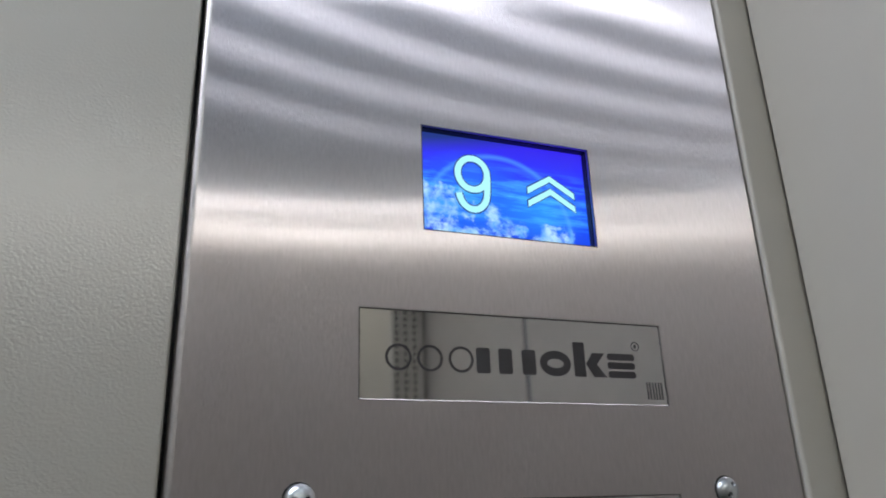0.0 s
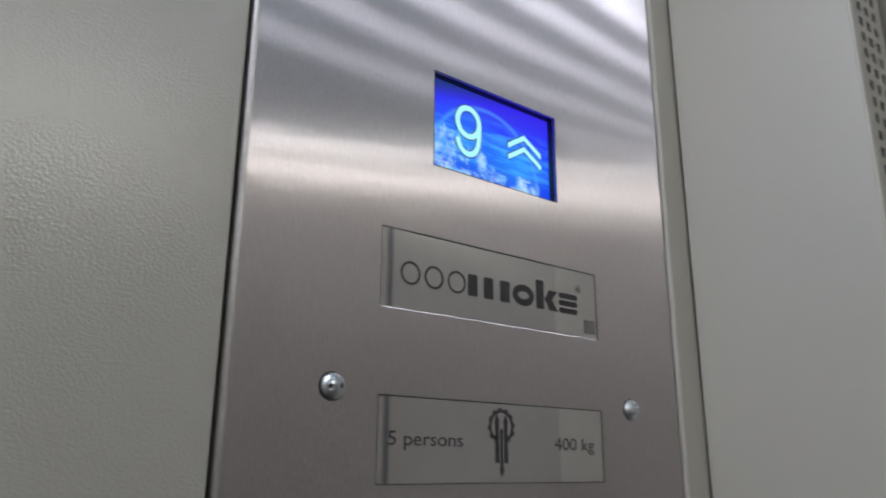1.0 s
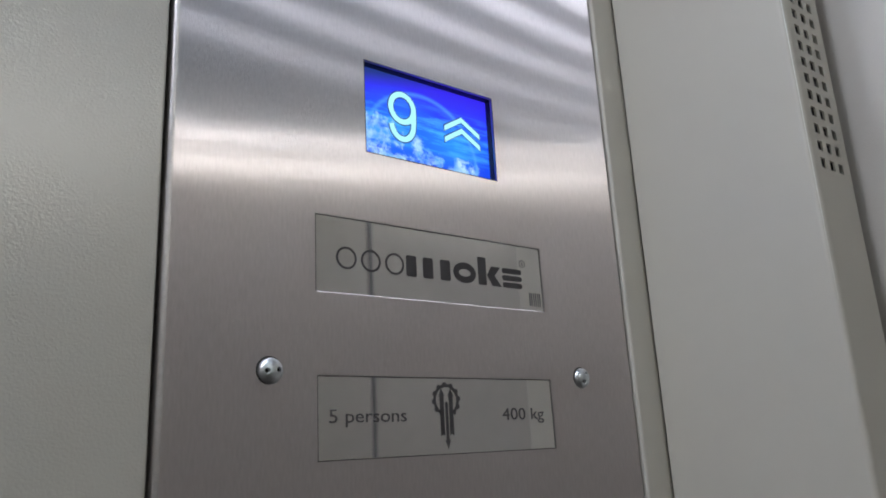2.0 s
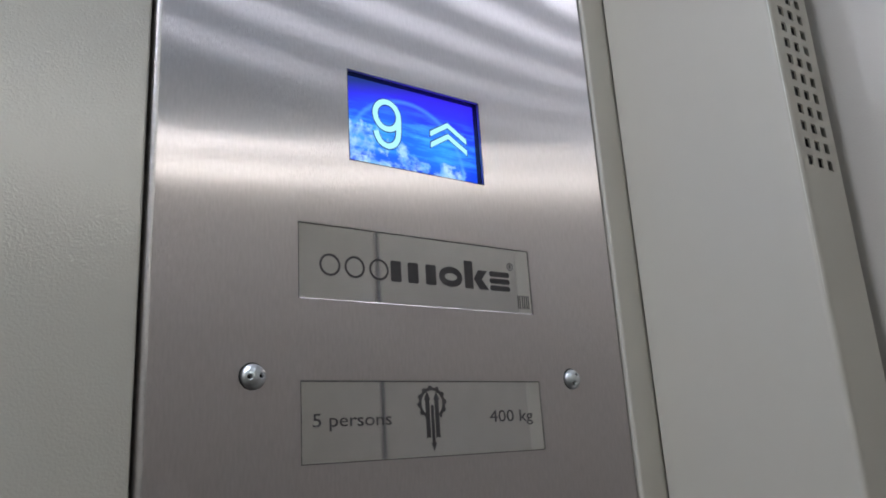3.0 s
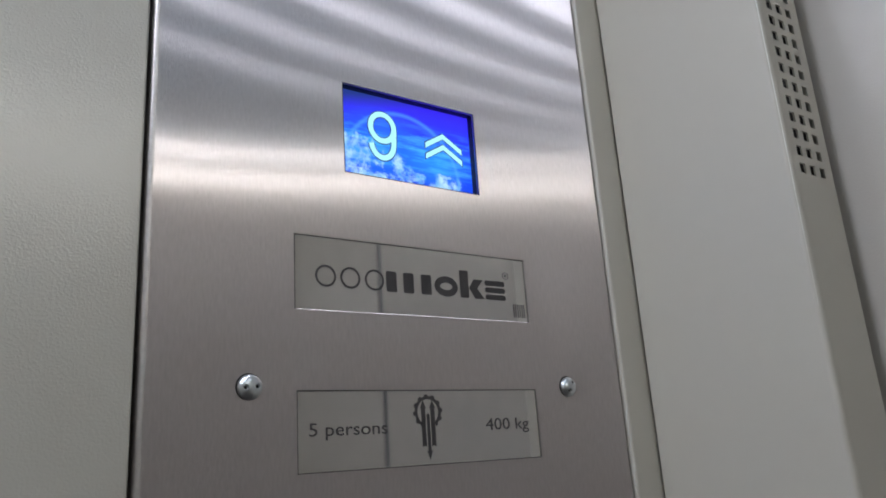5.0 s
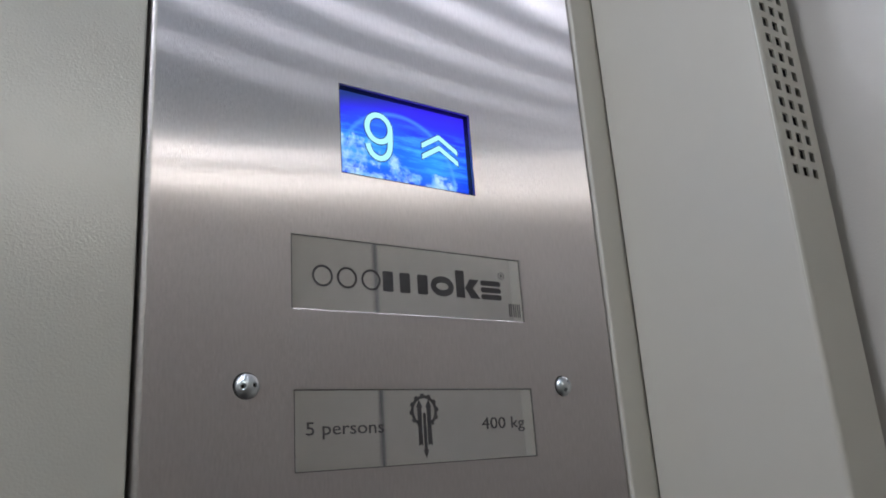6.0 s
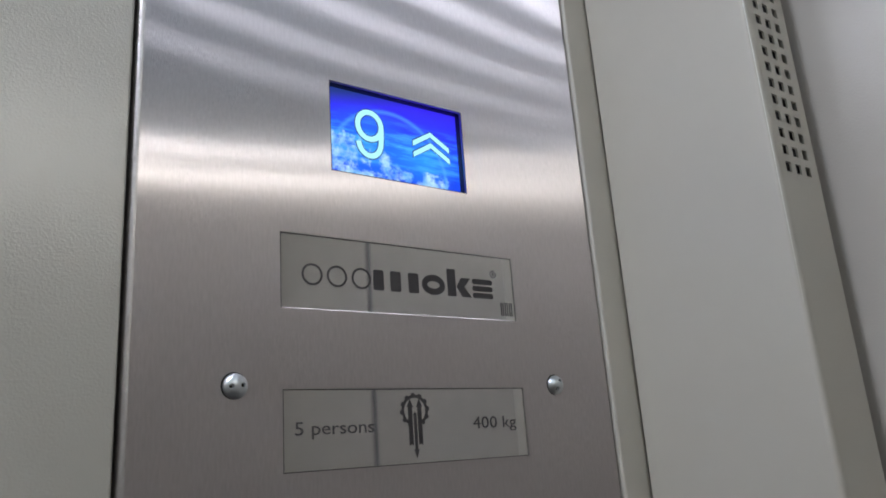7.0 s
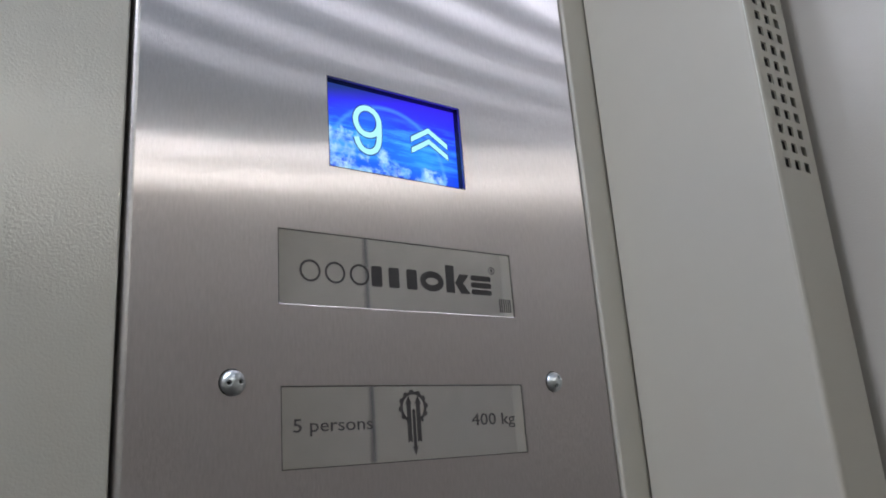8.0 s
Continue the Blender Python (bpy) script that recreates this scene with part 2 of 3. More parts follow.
def sweep_z(points, z0, z1, closed=False, steps=1):
    """A sheet: the plan line through the points, drawn up from z0 to z1."""
    bm = bmesh.new()
    rows = []
    for k in range(steps + 1):
        z = z0 + (z1 - z0) * k / steps
        rows.append([bm.verts.new((x, y, z)) for x, y in points])
    n = len(points)
    for a, b in zip(rows, rows[1:]):
        for i in range(n if closed else n - 1):
            j = (i + 1) % n
            bm.faces.new((a[i], a[j], b[j], b[i]))
    if closed:
        bm.faces.new(rows[0])
        bm.faces.new(list(reversed(rows[-1])))
    return bm


def arc(cx, cy, r, a0, a1, n=6):
    return [(cx + r * math.cos(radians(a0 + (a1 - a0) * i / n)), cy + r * math.sin(radians(a0 + (a1 - a0) * i / n))) for i in range(n + 1)]


def pierced(us, ws, hole, place, depth):
    """A sheet over the grid us x ws without the cells for which hole(i, j) holds; the openings get walls of the depth.
    place(u, w, d) gives the point at depth d behind the face."""
    bm = bmesh.new()
    front = [[bm.verts.new(place(u, w, 0)) for w in ws] for u in us]
    back = {}

    def deep(i, j):
        if (i, j) not in back:
            back[i, j] = bm.verts.new(place(us[i], ws[j], depth))
        return back[i, j]
    ni, nj = len(us) - 1, len(ws) - 1
    for i in range(ni):
        for j in range(nj):
            if not hole(i, j):
                bm.faces.new((front[i][j], front[i + 1][j], front[i + 1][j + 1], front[i][j + 1]))
                bm.faces.new((deep(i, j), deep(i, j + 1), deep(i + 1, j + 1), deep(i + 1, j)))
                for di, dj, p, q in ((-1, 0, (i, j), (i, j + 1)), (1, 0, (i + 1, j), (i + 1, j + 1)), (0, -1, (i, j), (i + 1, j)), (0, 1, (i, j + 1), (i + 1, j + 1))):
                    a, b = i + di, j + dj
                    if not (0 <= a < ni and 0 <= b < nj) or hole(a, b):
                        bm.faces.new((front[p[0]][p[1]], front[q[0]][q[1]], deep(*q), deep(*p)))
    return bm


def ribbon(points, width, y, thick, closed=False):
    """A flat band along points (x, z) on a plane of constant y, with thickness towards -y."""
    bm = bmesh.new()
    n = len(points)
    inner, outer = [], []
    for i in range(n):
        a = points[(i - 1) % n] if closed or i else points[0]
        b = points[(i + 1) % n] if closed or i < n - 1 else points[-1]
        t = Vector((b[0] - a[0], b[1] - a[1])).normalized()
        nx, nz = -t.y * width / 2, t.x * width / 2
        px, pz = points[i]
        inner.append([bm.verts.new((px + nx, q, pz + nz)) for q in (y, y - thick)])
        outer.append([bm.verts.new((px - nx, q, pz - nz)) for q in (y, y - thick)])
    for i in range(n if closed else n - 1):
        j = (i + 1) % n
        bm.faces.new((inner[i][1], inner[j][1], outer[j][1], outer[i][1]))
        bm.faces.new((inner[i][0], inner[j][0], inner[j][1], inner[i][1]))
        bm.faces.new((outer[i][0], outer[j][0], outer[j][1], outer[i][1]))
    return bm


def slab(outline, y, thick):
    """A flat piece with the outline (x, z), proud of y by thick towards -y."""
    bm = bmesh.new()
    f = bm.faces.new([bm.verts.new((x, y, z)) for x, z in outline])
    r = bmesh.ops.extrude_face_region(bm, geom=[f])
    bmesh.ops.translate(bm, vec=(0, -thick, 0), verts=[q for q in r["geom"] if isinstance(q, bmesh.types.BMVert)])
    return bm


def ellipse(cx, cz, rx, rz, n=48, a0=0.0, a1=360.0):
    k = n if abs(a1 - a0) >= 360 else n + 1
    return [(cx + rx * math.cos(radians(a0 + (a1 - a0) * i / n)), cz + rz * math.sin(radians(a0 + (a1 - a0) * i / n))) for i in range(k)]


def rounded(x0, x1, z0, z1, r, n=4):
    pts = []
    for cx, cz, a in ((x1 - r, z1 - r, 0), (x0 + r, z1 - r, 90), (x0 + r, z0 + r, 180), (x1 - r, z0 + r, 270)):
        pts += [(cx + r * math.cos(radians(a + 90 * i / n)), cz + r * math.sin(radians(a + 90 * i / n))) for i in range(n + 1)]
    return pts


def lettering(name, text, x0, x1, base, top, y, mat, parent):
    """Words in the built-in font, from x0 to x1, standing on base with figures as high as top."""
    cu = bpy.data.curves.new(name, "FONT")
    cu.body, cu.extrude, cu.resolution_u = text, 0.0, 3
    ob = new(name, cu)
    bpy.context.view_layer.update()
    me = bpy.data.meshes.new_from_object(ob.evaluated_get(bpy.context.evaluated_depsgraph_get()))
    bpy.data.objects.remove(ob)
    co = np.zeros(len(me.vertices) * 3)
    me.vertices.foreach_get("co", co)
    co = co.reshape(-1, 3)
    lo, hi = co.min(0), co.max(0)
    sx = (x1 - x0) / (hi[0] - lo[0])
    sz = (top - base) / 0.695
    out = np.stack([x0 + (co[:, 0] - lo[0]) * sx, np.full(len(co), y), base + co[:, 1] * sz], 1)
    me.vertices.foreach_set("co", out.ravel())
    me.materials.append(mat)
    ob = new(name, me)
    ob.parent = parent
    return ob


# ---------------------------------------------------------------- the car's shell
tagged(link("floor", box((BACK - 0.03, FAR - 0.03, -0.04), (LEAF_X + 0.05, 0.03, 0.0)), FLOOR), "dark speckled rubber floor of the lift car", "floor", kind="structure")

# side wall left of the operating panel: a folded sheet with a rounded end
GAP = 0.0018
wl = PAN_L - GAP
pts = [(BACK, 0.03), (BACK, 0.0), (wl - 0.0012, 0.0)] + arc(wl - 0.0012, 0.0012, 0.0012, -90, 0, 3)[1:] + [(wl, 0.03)]
tagged(link("wall_north", sweep_z(pts, 0.0, 2.24, True), WALL_PAINT), "grey-beige textured steel wall panel beside the operating panel", "wall", kind="structure")
# what closes the joint behind the panels
tagged(link("wall_joint", box((PAN_L - 0.03, 0.0305, 0.0), (RET_X + 0.06, 0.045, 2.24)), BLACK), "black backing behind the panel joints", "wall", kind="structure")

tagged(link("wall_south", box((BACK, FAR - 0.03, 0.0), (RET_X + 0.004, FAR, 2.24)), WALL_PAINT), "grey-beige textured steel wall across the car", "wall", kind="structure")
tagged(link("wall_west", box((BACK - 0.03, FAR - 0.03, 0.0), (BACK, 0.03, 2.24)), WALL_PAINT), "grey-beige textured steel rear wall", "wall", kind="structure")

tagged(link("ceiling", box((BACK - 0.03, FAR - 0.03, CEIL), (LEAF_X + 0.05, 0.03, CEIL + 0.03)), CEILING), "plain grey ceiling of the lift car", "ceiling", kind="structure")


def downlight(x, y, mat):
    lamp = thing("downlight", "small round white ceiling spot with a metal bezel", "ceiling light", group="rows of ceiling spots")
    bm = bmesh.new()
    prof = [(0.0270, 2.1485), (0.0280, 2.1465), (0.035, 2.1468), (0.037, 2.1488), (0.037, 2.1498)]
    n = 40
    rows = [[bm.verts.new((r * math.cos(math.tau * i / n), r * math.sin(math.tau * i / n), z)) for i in range(n)] for r, z in prof]
    for p, q in zip(rows, rows[1:]):
        for i in range(n):
            bm.faces.new((p[i], p[(i + 1) % n], q[(i + 1) % n], q[i]))
    part("bezel", bm, EDGE_STEEL, lamp, "", True)
    bm = bmesh.new()
    R, H = 0.0271, 0.012
    rings = [[bm.verts.new((R * math.cos(a) * math.cos(math.tau * i / n), R * math.cos(a) * math.sin(math.tau * i / n), 2.1486 - H * math.sin(a))) for i in range(n)]
             for a in (math.pi / 2 * k / 7 for k in range(7))]
    tip = bm.verts.new((0, 0, 2.1486 - H))
    for p, q in zip(rings, rings[1:]):
        for i in range(n):
            bm.faces.new((p[i], p[(i + 1) % n], q[(i + 1) % n], q[i]))
    for i in range(n):
        bm.faces.new((rings[-1][i], rings[-1][(i + 1) % n], tip))
    part("lens", bm, mat, lamp, "glowing domed lens", True)
    lamp.location = (x, y, 0)
    return lamp


SPOT_X = [-0.235 - 0.126 * k for k in range(5)]
first_spot = downlight(SPOT_X[0], NEAR_ROW, LED)
for x in SPOT_X[1:]:
    copy_thing(first_spot, pose(x, NEAR_ROW, 0))


downlight(0.06, -0.368, FRONT_LED)
# added lamp: gives the steel its second bright band and washes the wall
strip = thing("added_light_strip", "added white light strip high on the far wall", "light strip")
part("channel", box((-0.63, FAR + 0.0003, 2.083), (0.20, FAR + 0.004, 2.112), 0.0005), EDGE_STEEL, strip)
part("diffuser", box((-0.62, FAR + 0.0041, 2.086), (0.19, FAR + 0.020, 2.109), 0.001), ADDED_STRIP_GLOW, strip, "glowing white face of the added strip")
wall_spot = downlight(0.143, FAR_ROW, WALL_LED)
for k in range(1, 7):
    copy_thing(wall_spot, pose(0.143 - 0.126 * k, FAR_ROW, 0))

# added dark strip, makes the dim line between the steel's two bright bands
tagged(link("trim", box((BACK, FAR + 0.0003, 2.117), (RET_X, FAR + 0.003, 2.127), 0.0005), BAND_GAP_GREY), "added narrow dark grey strip that parts the mirrored light bands", "trim", kind="structure")

# corner strip between the operating panel and the front return
s0 = PAN_R + 0.0012
pts = [(s0, 0.03), (s0, -0.0002)] + arc(s0 + 0.0022, -0.0004, 0.0022, 180, 270, 4)[1:]
pts += [(RET_X + 0.0052 - 0.0244 * (1 - math.sin(math.radians(a)) / math.sin(math.radians(68))), -0.0026 + 0.0058 * (1 - math.cos(math.radians(a)))) for a in range(0, 69, 4)] + [(RET_X + 0.0052, 0.03)]
tagged(link("trim", sweep_z(pts, 0.0, 2.24, True), SMOOTH_PAINT, smooth=False), "narrow grey-beige painted corner strip", "trim", kind="structure")

# front return with its folded edge, and the pierced jamb
HZ0, PITCH, ROWS = 1.6957, 0.01172, 34
HOLE_W, HOLE_H = 0.0060, 0.0066


def front_frame(sign, y_edge, y_wall, columns, jamb_x, label):
    """One side of the door opening; sign -1: the side next to the operating panel."""
    frame_ob = thing("door_frame", label, "door frame", "structure")
    r = 0.0035
    s = -sign
    e = y_edge
    pts = [(RET_X + 0.0055, y_wall), (RET_X, y_wall), (RET_X, e + s * r)]
    if s > 0:
        pts += arc(RET_X + r, e + r, r, 180, 270, 6)[1:]
    else:
        pts += arc(RET_X + r, e - r, r, 180, 90, 6)[1:]
    pts += [(RET_X + r + 0.0005, e), (RET_X + r + 0.0005, e + s * 0.0015), (RET_X + 0.0055, e + s * 0.004)]
    ob = part("return_panel", sweep_z(pts, 0.0, 2.24, True), SMOOTH_PAINT, frame_ob)
    # irregular pale band on the fold: wear plus a painted highlight
    rng = random.Random(7)
    bm = bmesh.new()
    prev = None
    for k in range(281):
        wide = min(1.0, max(0.0, 0.0125 * k - 2.45)) * (17 + 5 * noise.noise((k * 0.21, 3.0, s)) + rng.uniform(-2.5, 2.5))
        if wide < 0.8:
            prev = None
            continue
        mid = 225 if s > 0 else 135
        row = [bm.verts.new((RET_X + r + (r + 0.0001) * math.cos(radians(a)), e + s * r + (r + 0.0001) * math.sin(radians(a)), 2.24 * k / 280))
               for a in (mid - wide, mid, mid + wide)]
        for i in range(2 if prev else 0):
            bm.faces.new((prev[i], prev[i + 1], row[i + 1], row[i]))
        prev = row
    part("edge_wear_highlight", bm, WORN_LIT_EDGE, frame_ob, "pale line along the folded edge, wear and painted highlight")
    us, holes_u = [RET_X + r + 0.0007], set()
    for hx in columns:
        holes_u.add(len(us))
        us += [hx - HOLE_W / 2, hx + HOLE_W / 2]
    us.append(jamb_x)
    ws, holes_w = [0.0], set()
    for k in range(ROWS):
        holes_w.add(len(ws))
        z = HZ0 + PITCH * k
        ws += [z - HOLE_H / 2, z + HOLE_H / 2]
    ws.append(2.24)
    bm = pierced(us, ws, lambda i, j: i in holes_u and j in holes_w, lambda u, w, d: (u, e + s * d, w), 0.0012)
    part("pierced_jamb", bm, SMOOTH_PAINT, frame_ob, "grey-beige jamb pierced with three columns of square vent holes")
    # added sheet that keeps light from the door gap out of the vents
    part("jamb_light_stop", box((jamb_x - 0.0013, e + s * 0.0013, 0.0), (jamb_x, e + s * 0.024, 2.24)), SMOOTH_PAINT, frame_ob)
    # black box gives the holes their shade by colour
    part("vent_shade_box", box((RET_X + 0.0065, e + s * 0.0065, 1.6), (jamb_x - 0.002, e + s * 0.02, 2.2)), BLACK, frame_ob, "black box put in for the shade behind the vent holes")
    return frame_ob


front_frame(-1, JAMB_Y, -0.0022, (0.2497, 0.2611, 0.2725), JAMB_X, "grey-beige painted front return with a vented door jamb")
front_frame(1, FAR_JAMB, FAR + 0.0015, (0.2450, 0.2605, 0.2760), 0.2915, "grey-beige painted front return across the doorway")

# two sliding leaves that meet in the middle
door = thing("door_1", "closed grey-beige textured sliding lift doors", "door", "structure")
MEET = -0.474
for x, a, b in ((LEAF_X, MEET + 0.007, -0.06), (LEAF_X + 0.002, -0.90, MEET - 0.007)):
    part("door_leaf", box((x, a, 0.004), (x + 0.03, b, CEIL), 0.002), LEAF_PAINT, door)
part("door_seal", box((LEAF_X + 0.004, MEET - 0.0068, 0.004), (LEAF_X + 0.02, MEET + 0.0068, CEIL), 0.001), RUBBER, door, "grey rubber seal between the leaves")

# ---------------------------------------------------------------- operating panel
panel = thing("operating_panel", "brushed stainless steel lift operating panel with display and etched plates", "control panel")
DX0, DX1, DZ0, DZ1 = -0.0007, 0.097, 1.70, 1.7576          # display opening
NX0, NX1, NZ0, NZ1 = -0.0334, 0.1295, 1.6164, 1.6586   # upper plate
CX0, CX1, CZ0, CZ1 = -0.0328, 0.1294, 1.5324, 1.5740   # lower plate
RL, RR = 0.0034, 0.0010
us = sorted({PAN_L + RL, PAN_R - RR, DX0, DX1, NX0, NX1, CX0, CX1})
ws = sorted({0.02, CZ0, CZ1, NZ0, NZ1, DZ0, DZ1, 2.16})


def opening(i, j):
    u, w = (us[i] + us[i + 1]) / 2, (ws[j] + ws[j + 1]) / 2
    return any(a < u < b and c < w < d for a, b, c, d in ((DX0, DX1, DZ0, DZ1), (NX0, NX1, NZ0, NZ1), (CX0, CX1, CZ0, CZ1)))


part("faceplate", pierced(us, ws, opening, lambda u, w, d: (u, d, w), 0.0020), STEEL, panel, "vertically brushed stainless steel faceplate")
pts = [(PAN_L + RL, 0.0)] + arc(PAN_L + RL, RL, RL, -90, -180, 8)[1:] + [(PAN_L, 0.028), (PAN_L + 0.0015, 0.028), (PAN_L + 0.0015, RL + 0.001), (PAN_L + RL, 0.0021)]
part("folded_edge", sweep_z(pts, 0.02, 2.16, True), FOLD_STEEL, panel, "rounded folded edge of the faceplate", smooth=False)
pts = [(PAN_R - RR, 0.0)] + arc(PAN_R - RR, RR, RR, -90, 0, 4)[1:] + [(PAN_R, 0.028), (PAN_R - 0.001, 0.028), (PAN_R - RR, 0.0021)]
part("folded_edge", sweep_z(pts, 0.02, 2.16, True), FOLD_STEEL, panel)

# display: black well, lit picture, figure and arrows
disp = part("display", pierced([DX0 - 0.004, DX0 + 0.0005, DX1 - 0.0004, DX1 + 0.004], [DZ0 - 0.004, DZ0 + 0.0005, DZ1 - 0.0004, DZ1 + 0.004],
            lambda i, j: i == 1 and j == 1, lambda u, w, d: (u, 0.0022 + d, w), 0.0037), BLACK, panel, "recessed blue colour display in a black well")
# thin dark bars paint the shade along the cut-out's edges
for lo_x, hi_x, lo_z, hi_z in ((DX0 - 0.0005, DX0, DZ0 - 0.0005, DZ1 + 0.0003), (DX1, DX1 + 0.0003, DZ0 - 0.0005, DZ1 + 0.0003), (DX0, DX1, DZ0 - 0.0005, DZ0), (DX0, DX1, DZ1, DZ1 + 0.0003)):
    part("edge_line", box((lo_x, -0.00008, lo_z), (hi_x, 0.0004, hi_z)), JOINT, disp, "dark line round the cut-out, painted as edge shade")
bm = bmesh.new()
add_box(bm, (-0.003, 0, -0.003), (0.101, 0.002, 0.0625))
scr = part("screen", bm, PICTURE, disp, "lit blue screen with sky and clouds")
SCR_Y = 0.0060
scr.location = (0.0, SCR_Y, DZ0)


def figure_nine(width, y, thick, mat, name, label=""):
    """The figure 9: a bowl and a hooked tail in one stroke."""
    cx, cz, rx, rz = 0.0290, DZ0 + 0.0363, 0.0083, 0.0090
    bm = ribbon(ellipse(cx, cz, rx, rz), width, y, thick, True)
    tail = ellipse(cx, cz, rx, rz + 0.0004, 8, 20, 0) + [(cx + rx, cz - 0.003), (cx + rx - 0.0002, cz - 0.008)]
    tail += ellipse(cx - 0.0002, DZ0 + 0.0260, rx - 0.0003, 0.0100, 18, -10, -172)
    t = ribbon(tail, width, y - 0.00005, thick, False)
    me = bpy.data.meshes.new("t")
    t.to_mesh(me)
    t.free()
    bm.from_mesh(me)
    bpy.data.meshes.remove(me)
    return part(name, bm, mat, disp, label)


figure_nine(0.0048, SCR_Y - 0.0001, 0.0001, SIGN_RIM, "figure_outline")
figure_nine(0.0035, SCR_Y - 0.0003, 0.0001, SIGN, "figure_nine", "glowing pale figure nine")
for drop in (0.0, 0.0077):
    for mat, name, grow, y in ((SIGN_RIM, "arrow_outline", 0.0006, SCR_Y - 0.0001), (SIGN, "arrow", 0.0, SCR_Y - 0.0003)):
        zt = DZ0 + 0.0411 - drop + grow
        zb = zt - 0.0036 - 2 * grow
        xl, xm, xr = 0.0608 - grow, 0.0747, 0.0893 + grow
        part(name, slab([(xm, zt), (xl, zt - 0.0085), (xl, zb - 0.0085), (xm, zb), (xr, zb - 0.0088), (xr, zt - 0.0088)], y, 0.0001), mat, disp)

# the two polished plates, set a little below the face
PLATE_Y = 0.0006
name_plate = part("name_plate", box((NX0 + 0.0003, PLATE_Y, NZ0 + 0.0003), (NX1 - 0.0003, PLATE_Y + 0.002, NZ1 - 0.0003), 0.0003, 1), POLISHED, panel, "polished steel plate with a dark maker's mark")
cap_plate = part("capacity_plate", box((CX0 + 0.0003, PLATE_Y, CZ0 + 0.0003), (CX1 - 0.0003, PLATE_Y + 0.002, CZ1 - 0.0003), 0.0003, 1), POLISHED, panel, "polished steel plate with the car's load in dark print")
MY, MT = PLATE_Y - 0.00002, 0.00006
# shade of the plate recess, laid as dark bars on three sides
for plate, x0, x1, z0, z1 in ((name_plate, NX0, NX1, NZ0, NZ1), (cap_plate, CX0, CX1, CZ0, CZ1)):
    for lo_x, hi_x, lo_z, hi_z in ((x0, x0 + 0.0008, z0, z1), (x1 - 0.0007, x1, z0, z1), (x0, x1, z1 - 0.0007, z1)):
        part("joint_line", box((lo_x + 0.0003, PLATE_Y - 0.00006, lo_z + 0.0003), (hi_x - 0.00005, PLATE_Y + 0.0005, hi_z - 0.00005)), JOINT, plate, "dark line along the plate's edge, painted shade of the recess")
ZB, ZT = 1.6301, 1.6423
# maker's mark as plain shapes: three thin rings, then heavy blocks
for cx in (-0.0146, 0.0006, 0.0161):
    part("mark_ring", ribbon(ellipse(cx, (ZB + ZT) / 2, 0.0057, 0.0056), 0.0012, MY, MT, True), INK, name_plate)
for x0, x1 in ((0.0238, 0.0309), (0.0354, 0.0426), (0.0478, 0.0552)):
    part("mark_bar", slab(rounded(x0, x1, ZB, ZT, 0.0012), MY, MT), INK, name_plate)
part("mark_ring", ribbon(ellipse(0.0660, (ZB + ZT) / 2, 0.0066, 0.0043), 0.0040, MY, MT, True), INK, name_plate)
part("mark_bar", slab(rounded(0.0764, 0.0829, ZB, 1.6474, 0.0006), MY, MT), INK, name_plate)
part("mark_bar", slab([(0.0833, 1.6365), (0.0872, ZT), (0.0944, ZT), (0.0895, 1.6366), (0.0950, ZB), (0.0876, ZB)], MY, MT), INK, name_plate)
for z0, z1 in ((ZB, ZB + 0.0034), (ZB + 0.0045, ZB + 0.0079), (ZB + 0.0090, ZT + 0.0002)):
    part("mark_bar", slab(rounded(0.0958, 0.1120, z0, z1, 0.0015), MY, MT), INK, name_plate)
part("mark_ring", ribbon(ellipse(0.1133, 1.6467, 0.0023, 0.0022, 24), 0.0004, MY, MT, True), INK, name_plate)
part("mark_bar", slab(rounded(0.1126, 0.1139, 1.6458, 1.6477, 0.0003), MY, MT), INK, name_plate)
for x in (0.1180, 0.1196, 0.1215, 0.1232, 0.1250, 0.1266):
    part("mark_bar", slab(rounded(x - 0.0004, x + 0.0004, 1.6197, 1.6284, 0.0002), MY, MT), INK, name_plate)

lettering("lettering", "5 persons", -0.0260, 0.0203, 1.5506, 1.5573, MY - MT, INK, cap_plate)
lettering("lettering", "400 kg", 0.0880, 0.1214, 1.5502, 1.5570, MY - MT, INK, cap_plate)

# emblem: toothed ring with three upright shafts
ex, ez = 0.0472, 1.5616
teeth = []
for i in range(96):
    a = 360 * i / 96
    r = 0.0098 if (i // 4) % 2 == 0 else 0.0088
    teeth.append((a, r))
bm = bmesh.new()
ring_in = [bm.verts.new((ex + 0.0071 * math.cos(radians(a)), MY - MT, ez + 0.0071 * math.sin(radians(a)))) for a, r in teeth]
ring_out = [bm.verts.new((ex + r * math.cos(radians(a)), MY - MT, ez + r * math.sin(radians(a)))) for a, r in teeth]
for i in range(96):
    a = teeth[i][0]
    if 238 < a < 302:
        continue
    j = (i + 1) % 96
    bm.faces.new((ring_in[i], ring_in[j], ring_out[j], ring_out[i]))
part("emblem_ring", bm, INK, cap_plate)
for sx, z0, z1 in ((-0.0032, 1.5424, 1.5636), (0.0031, 1.5424, 1.5636)):
    x = ex + sx
    part("emblem_shaft", slab([(x - 0.0014, z0), (x, z0 + 0.0009), (x + 0.0014, z0), (x + 0.0014, z1), (x + 0.0021, z1), (x, z1 + 0.0046), (x - 0.0021, z1), (x - 0.0014, z1)], MY, MT), INK, cap_plate)
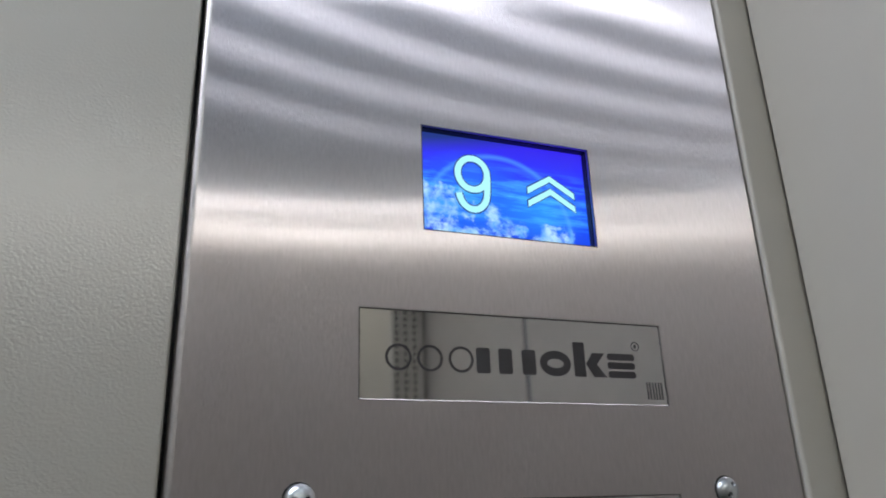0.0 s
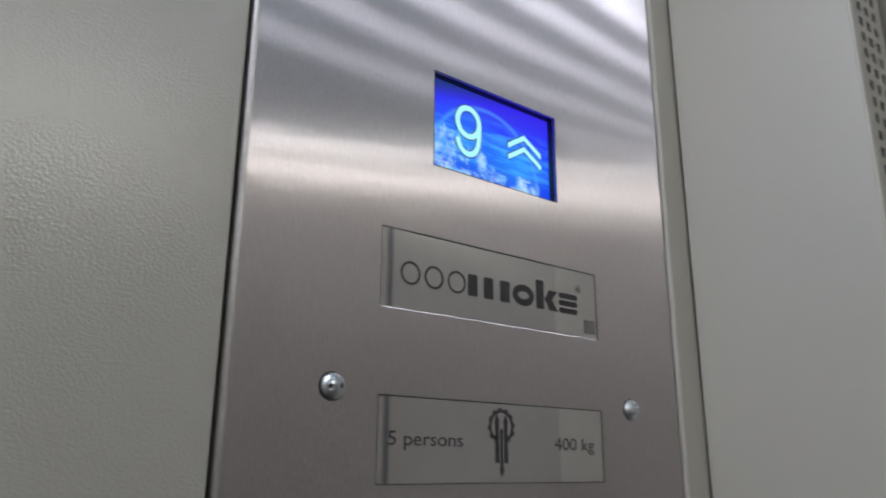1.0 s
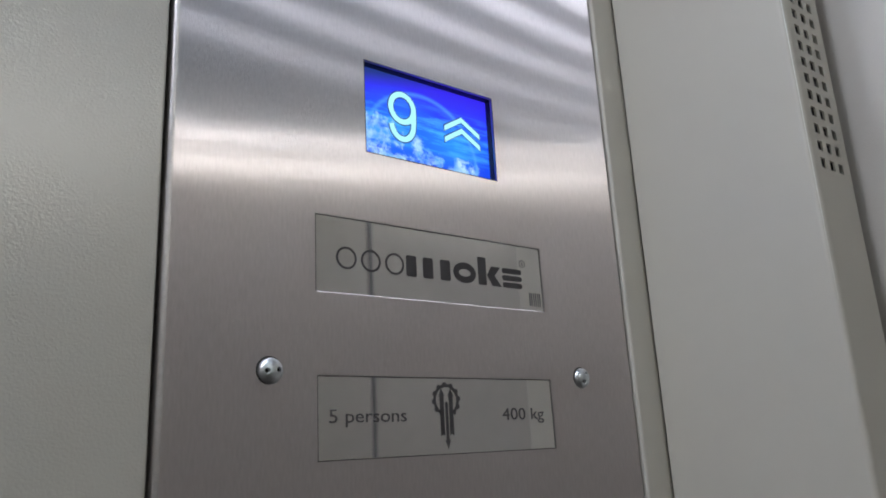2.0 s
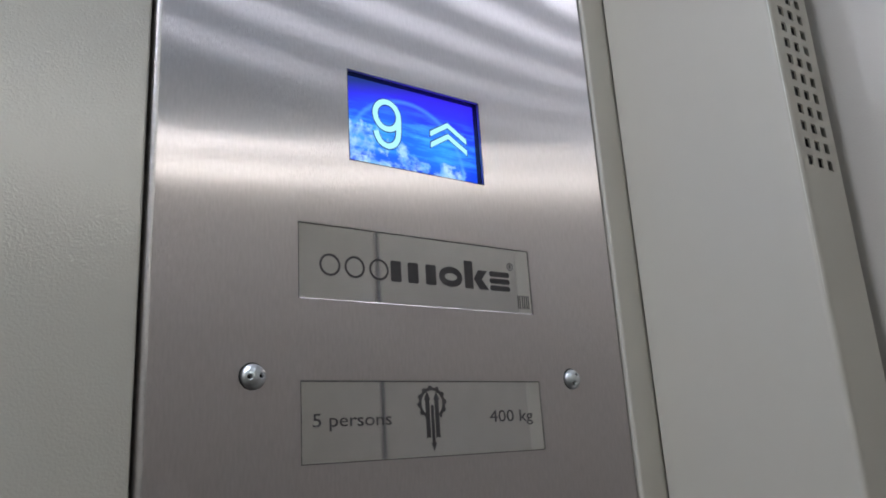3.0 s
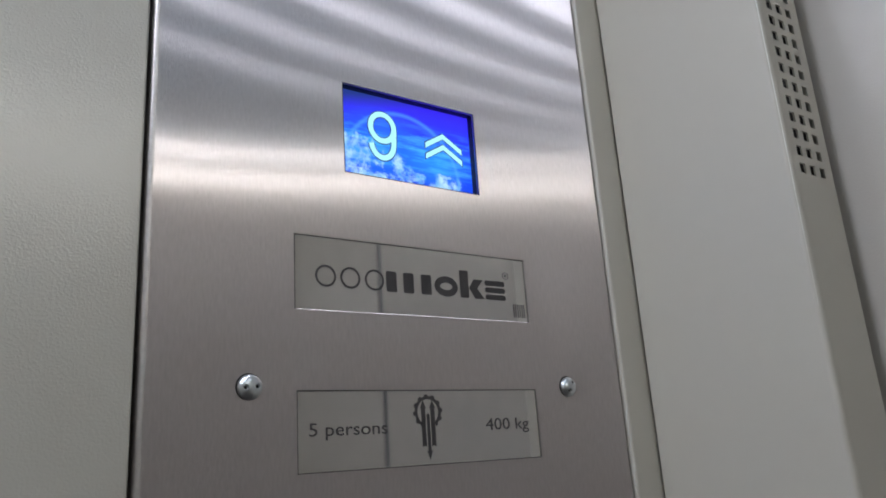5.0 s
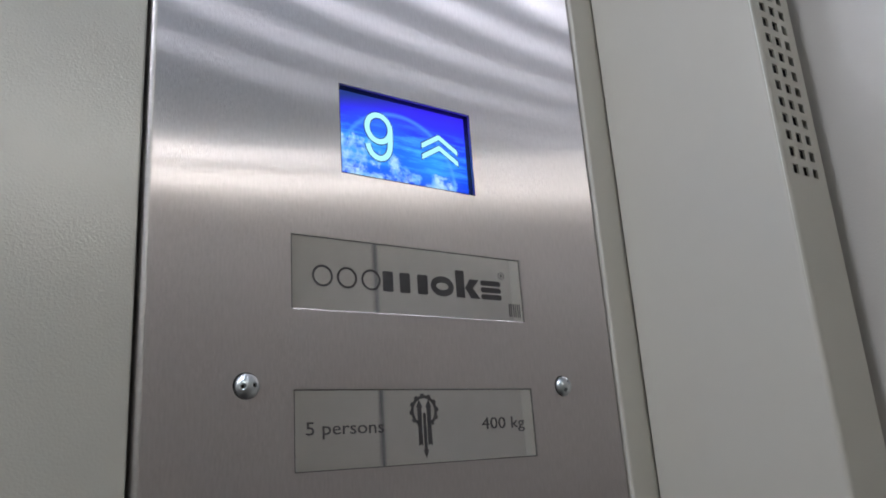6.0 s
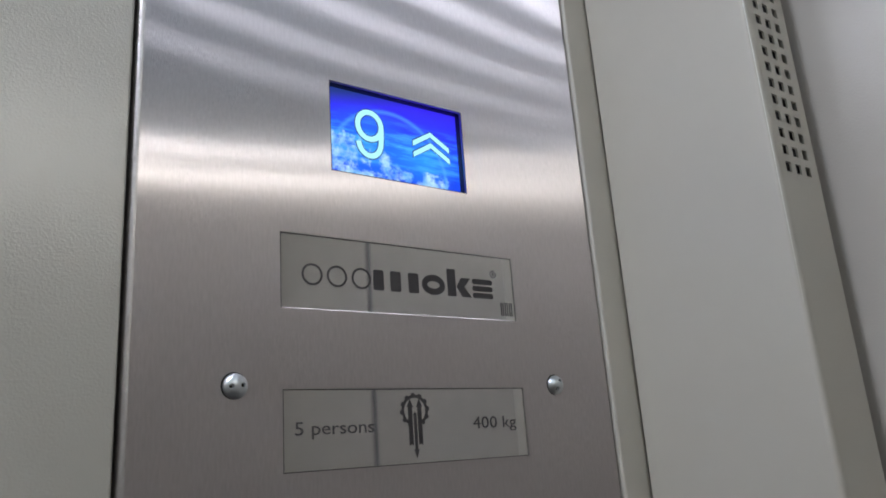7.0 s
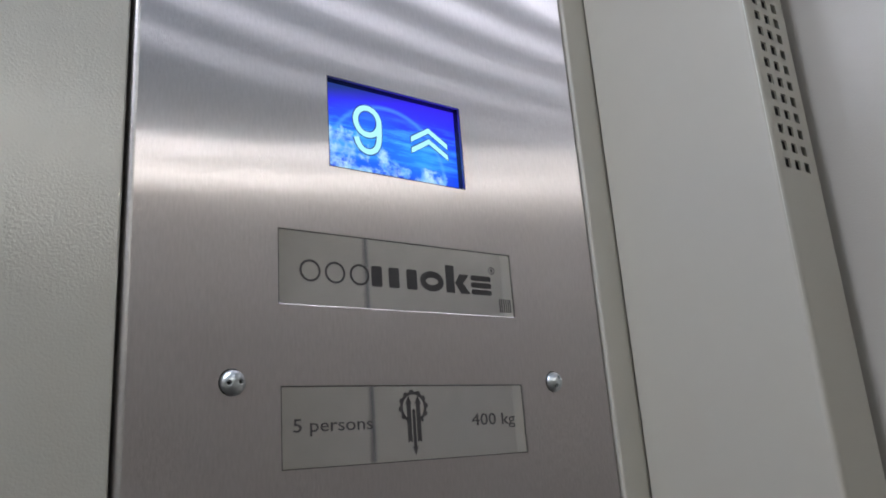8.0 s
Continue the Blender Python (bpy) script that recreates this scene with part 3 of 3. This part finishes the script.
part("emblem_shaft", slab([(ex, 1.5354), (ex + 0.0018, 1.5402), (ex + 0.0010, 1.5402), (ex + 0.0010, 1.5598), (ex, 1.5610), (ex - 0.0010, 1.5598), (ex - 0.0010, 1.5402), (ex - 0.0018, 1.5402)], MY, MT), INK, cap_plate)


def screw(x, z, turn):
    """A domed tamper-proof screw with two drilled pits."""
    bm = bmesh.new()
    R, H = 0.0064, 0.0042
    n, rings = 72, 34
    pits = [(0.0029 * math.cos(radians(turn + a)), 0.0029 * math.sin(radians(turn + a))) for a in (0, 180)]

    def height(u, w):
        r = math.hypot(u, w)
        h = H * max(0.0, 1 - (r / R) ** 2.2) ** 0.6
        for pu, pw in pits:
            d = math.hypot(u - pu, w - pw)
            h -= 0.0024 * (1 - min(1.0, max(0.0, (d - 0.0009) / 0.0003)))
        return max(h, 0.0)
    top = bm.verts.new((x, -height(0, 0), z))
    prev = None
    for k in range(1, rings + 1):
        r = R * k / rings
        row = []
        for i in range(n):
            u, w = r * math.cos(math.tau * i / n), r * math.sin(math.tau * i / n)
            row.append(bm.verts.new((x + u, -height(u, w) - 0.0002, z + w)))
        for i in range(n):
            j = (i + 1) % n
            if prev is None:
                bm.faces.new((top, row[i], row[j]))
            else:
                bm.faces.new((prev[i], row[i], row[j], prev[j]))
        prev = row
    base = [bm.verts.new((q.co.x, 0.0015, q.co.z)) for q in prev]
    for i in range(n):
        j = (i + 1) % n
        bm.faces.new((prev[i], base[i], base[j], prev[j]))
    head = part("screw", bm, SCREW_METAL, panel, "domed zinc screw with two pits", smooth=True)
    # black disc set off to the upper left paints the head's shadow crescent
    seat = bmesh.new()
    bmesh.ops.create_cone(seat, cap_ends=True, segments=40, radius1=0.0068, radius2=0.0066, depth=0.0003, matrix=Matrix.Translation((x - 0.0005, -0.0001, z + 0.0003)) @ pose(0, 0, 0, 90))
    part("screw_rim_shadow", seat, BLACK, head, "dark rim and painted shadow round the screw head")
    # black plugs put the shade of the two pits into colour
    for pu, pw in pits:
        pit = bmesh.new()
        deep = height(pu, pw)
        for r, d in ((0.00112, 0.0),):
            bmesh.ops.create_cone(pit, cap_ends=True, segments=20, radius1=r, radius2=r * 0.9, depth=0.0006, matrix=Matrix.Translation((x + pu, -deep - 0.0005, z + pw)) @ pose(0, 0, 0, 90))
        part("pit_shade", pit, BLACK, head, "black plug painting the shade in the drilled pit")
    return head


screw(-0.0577, 1.5755, 5)
screw(0.1573, 1.5753, 62)
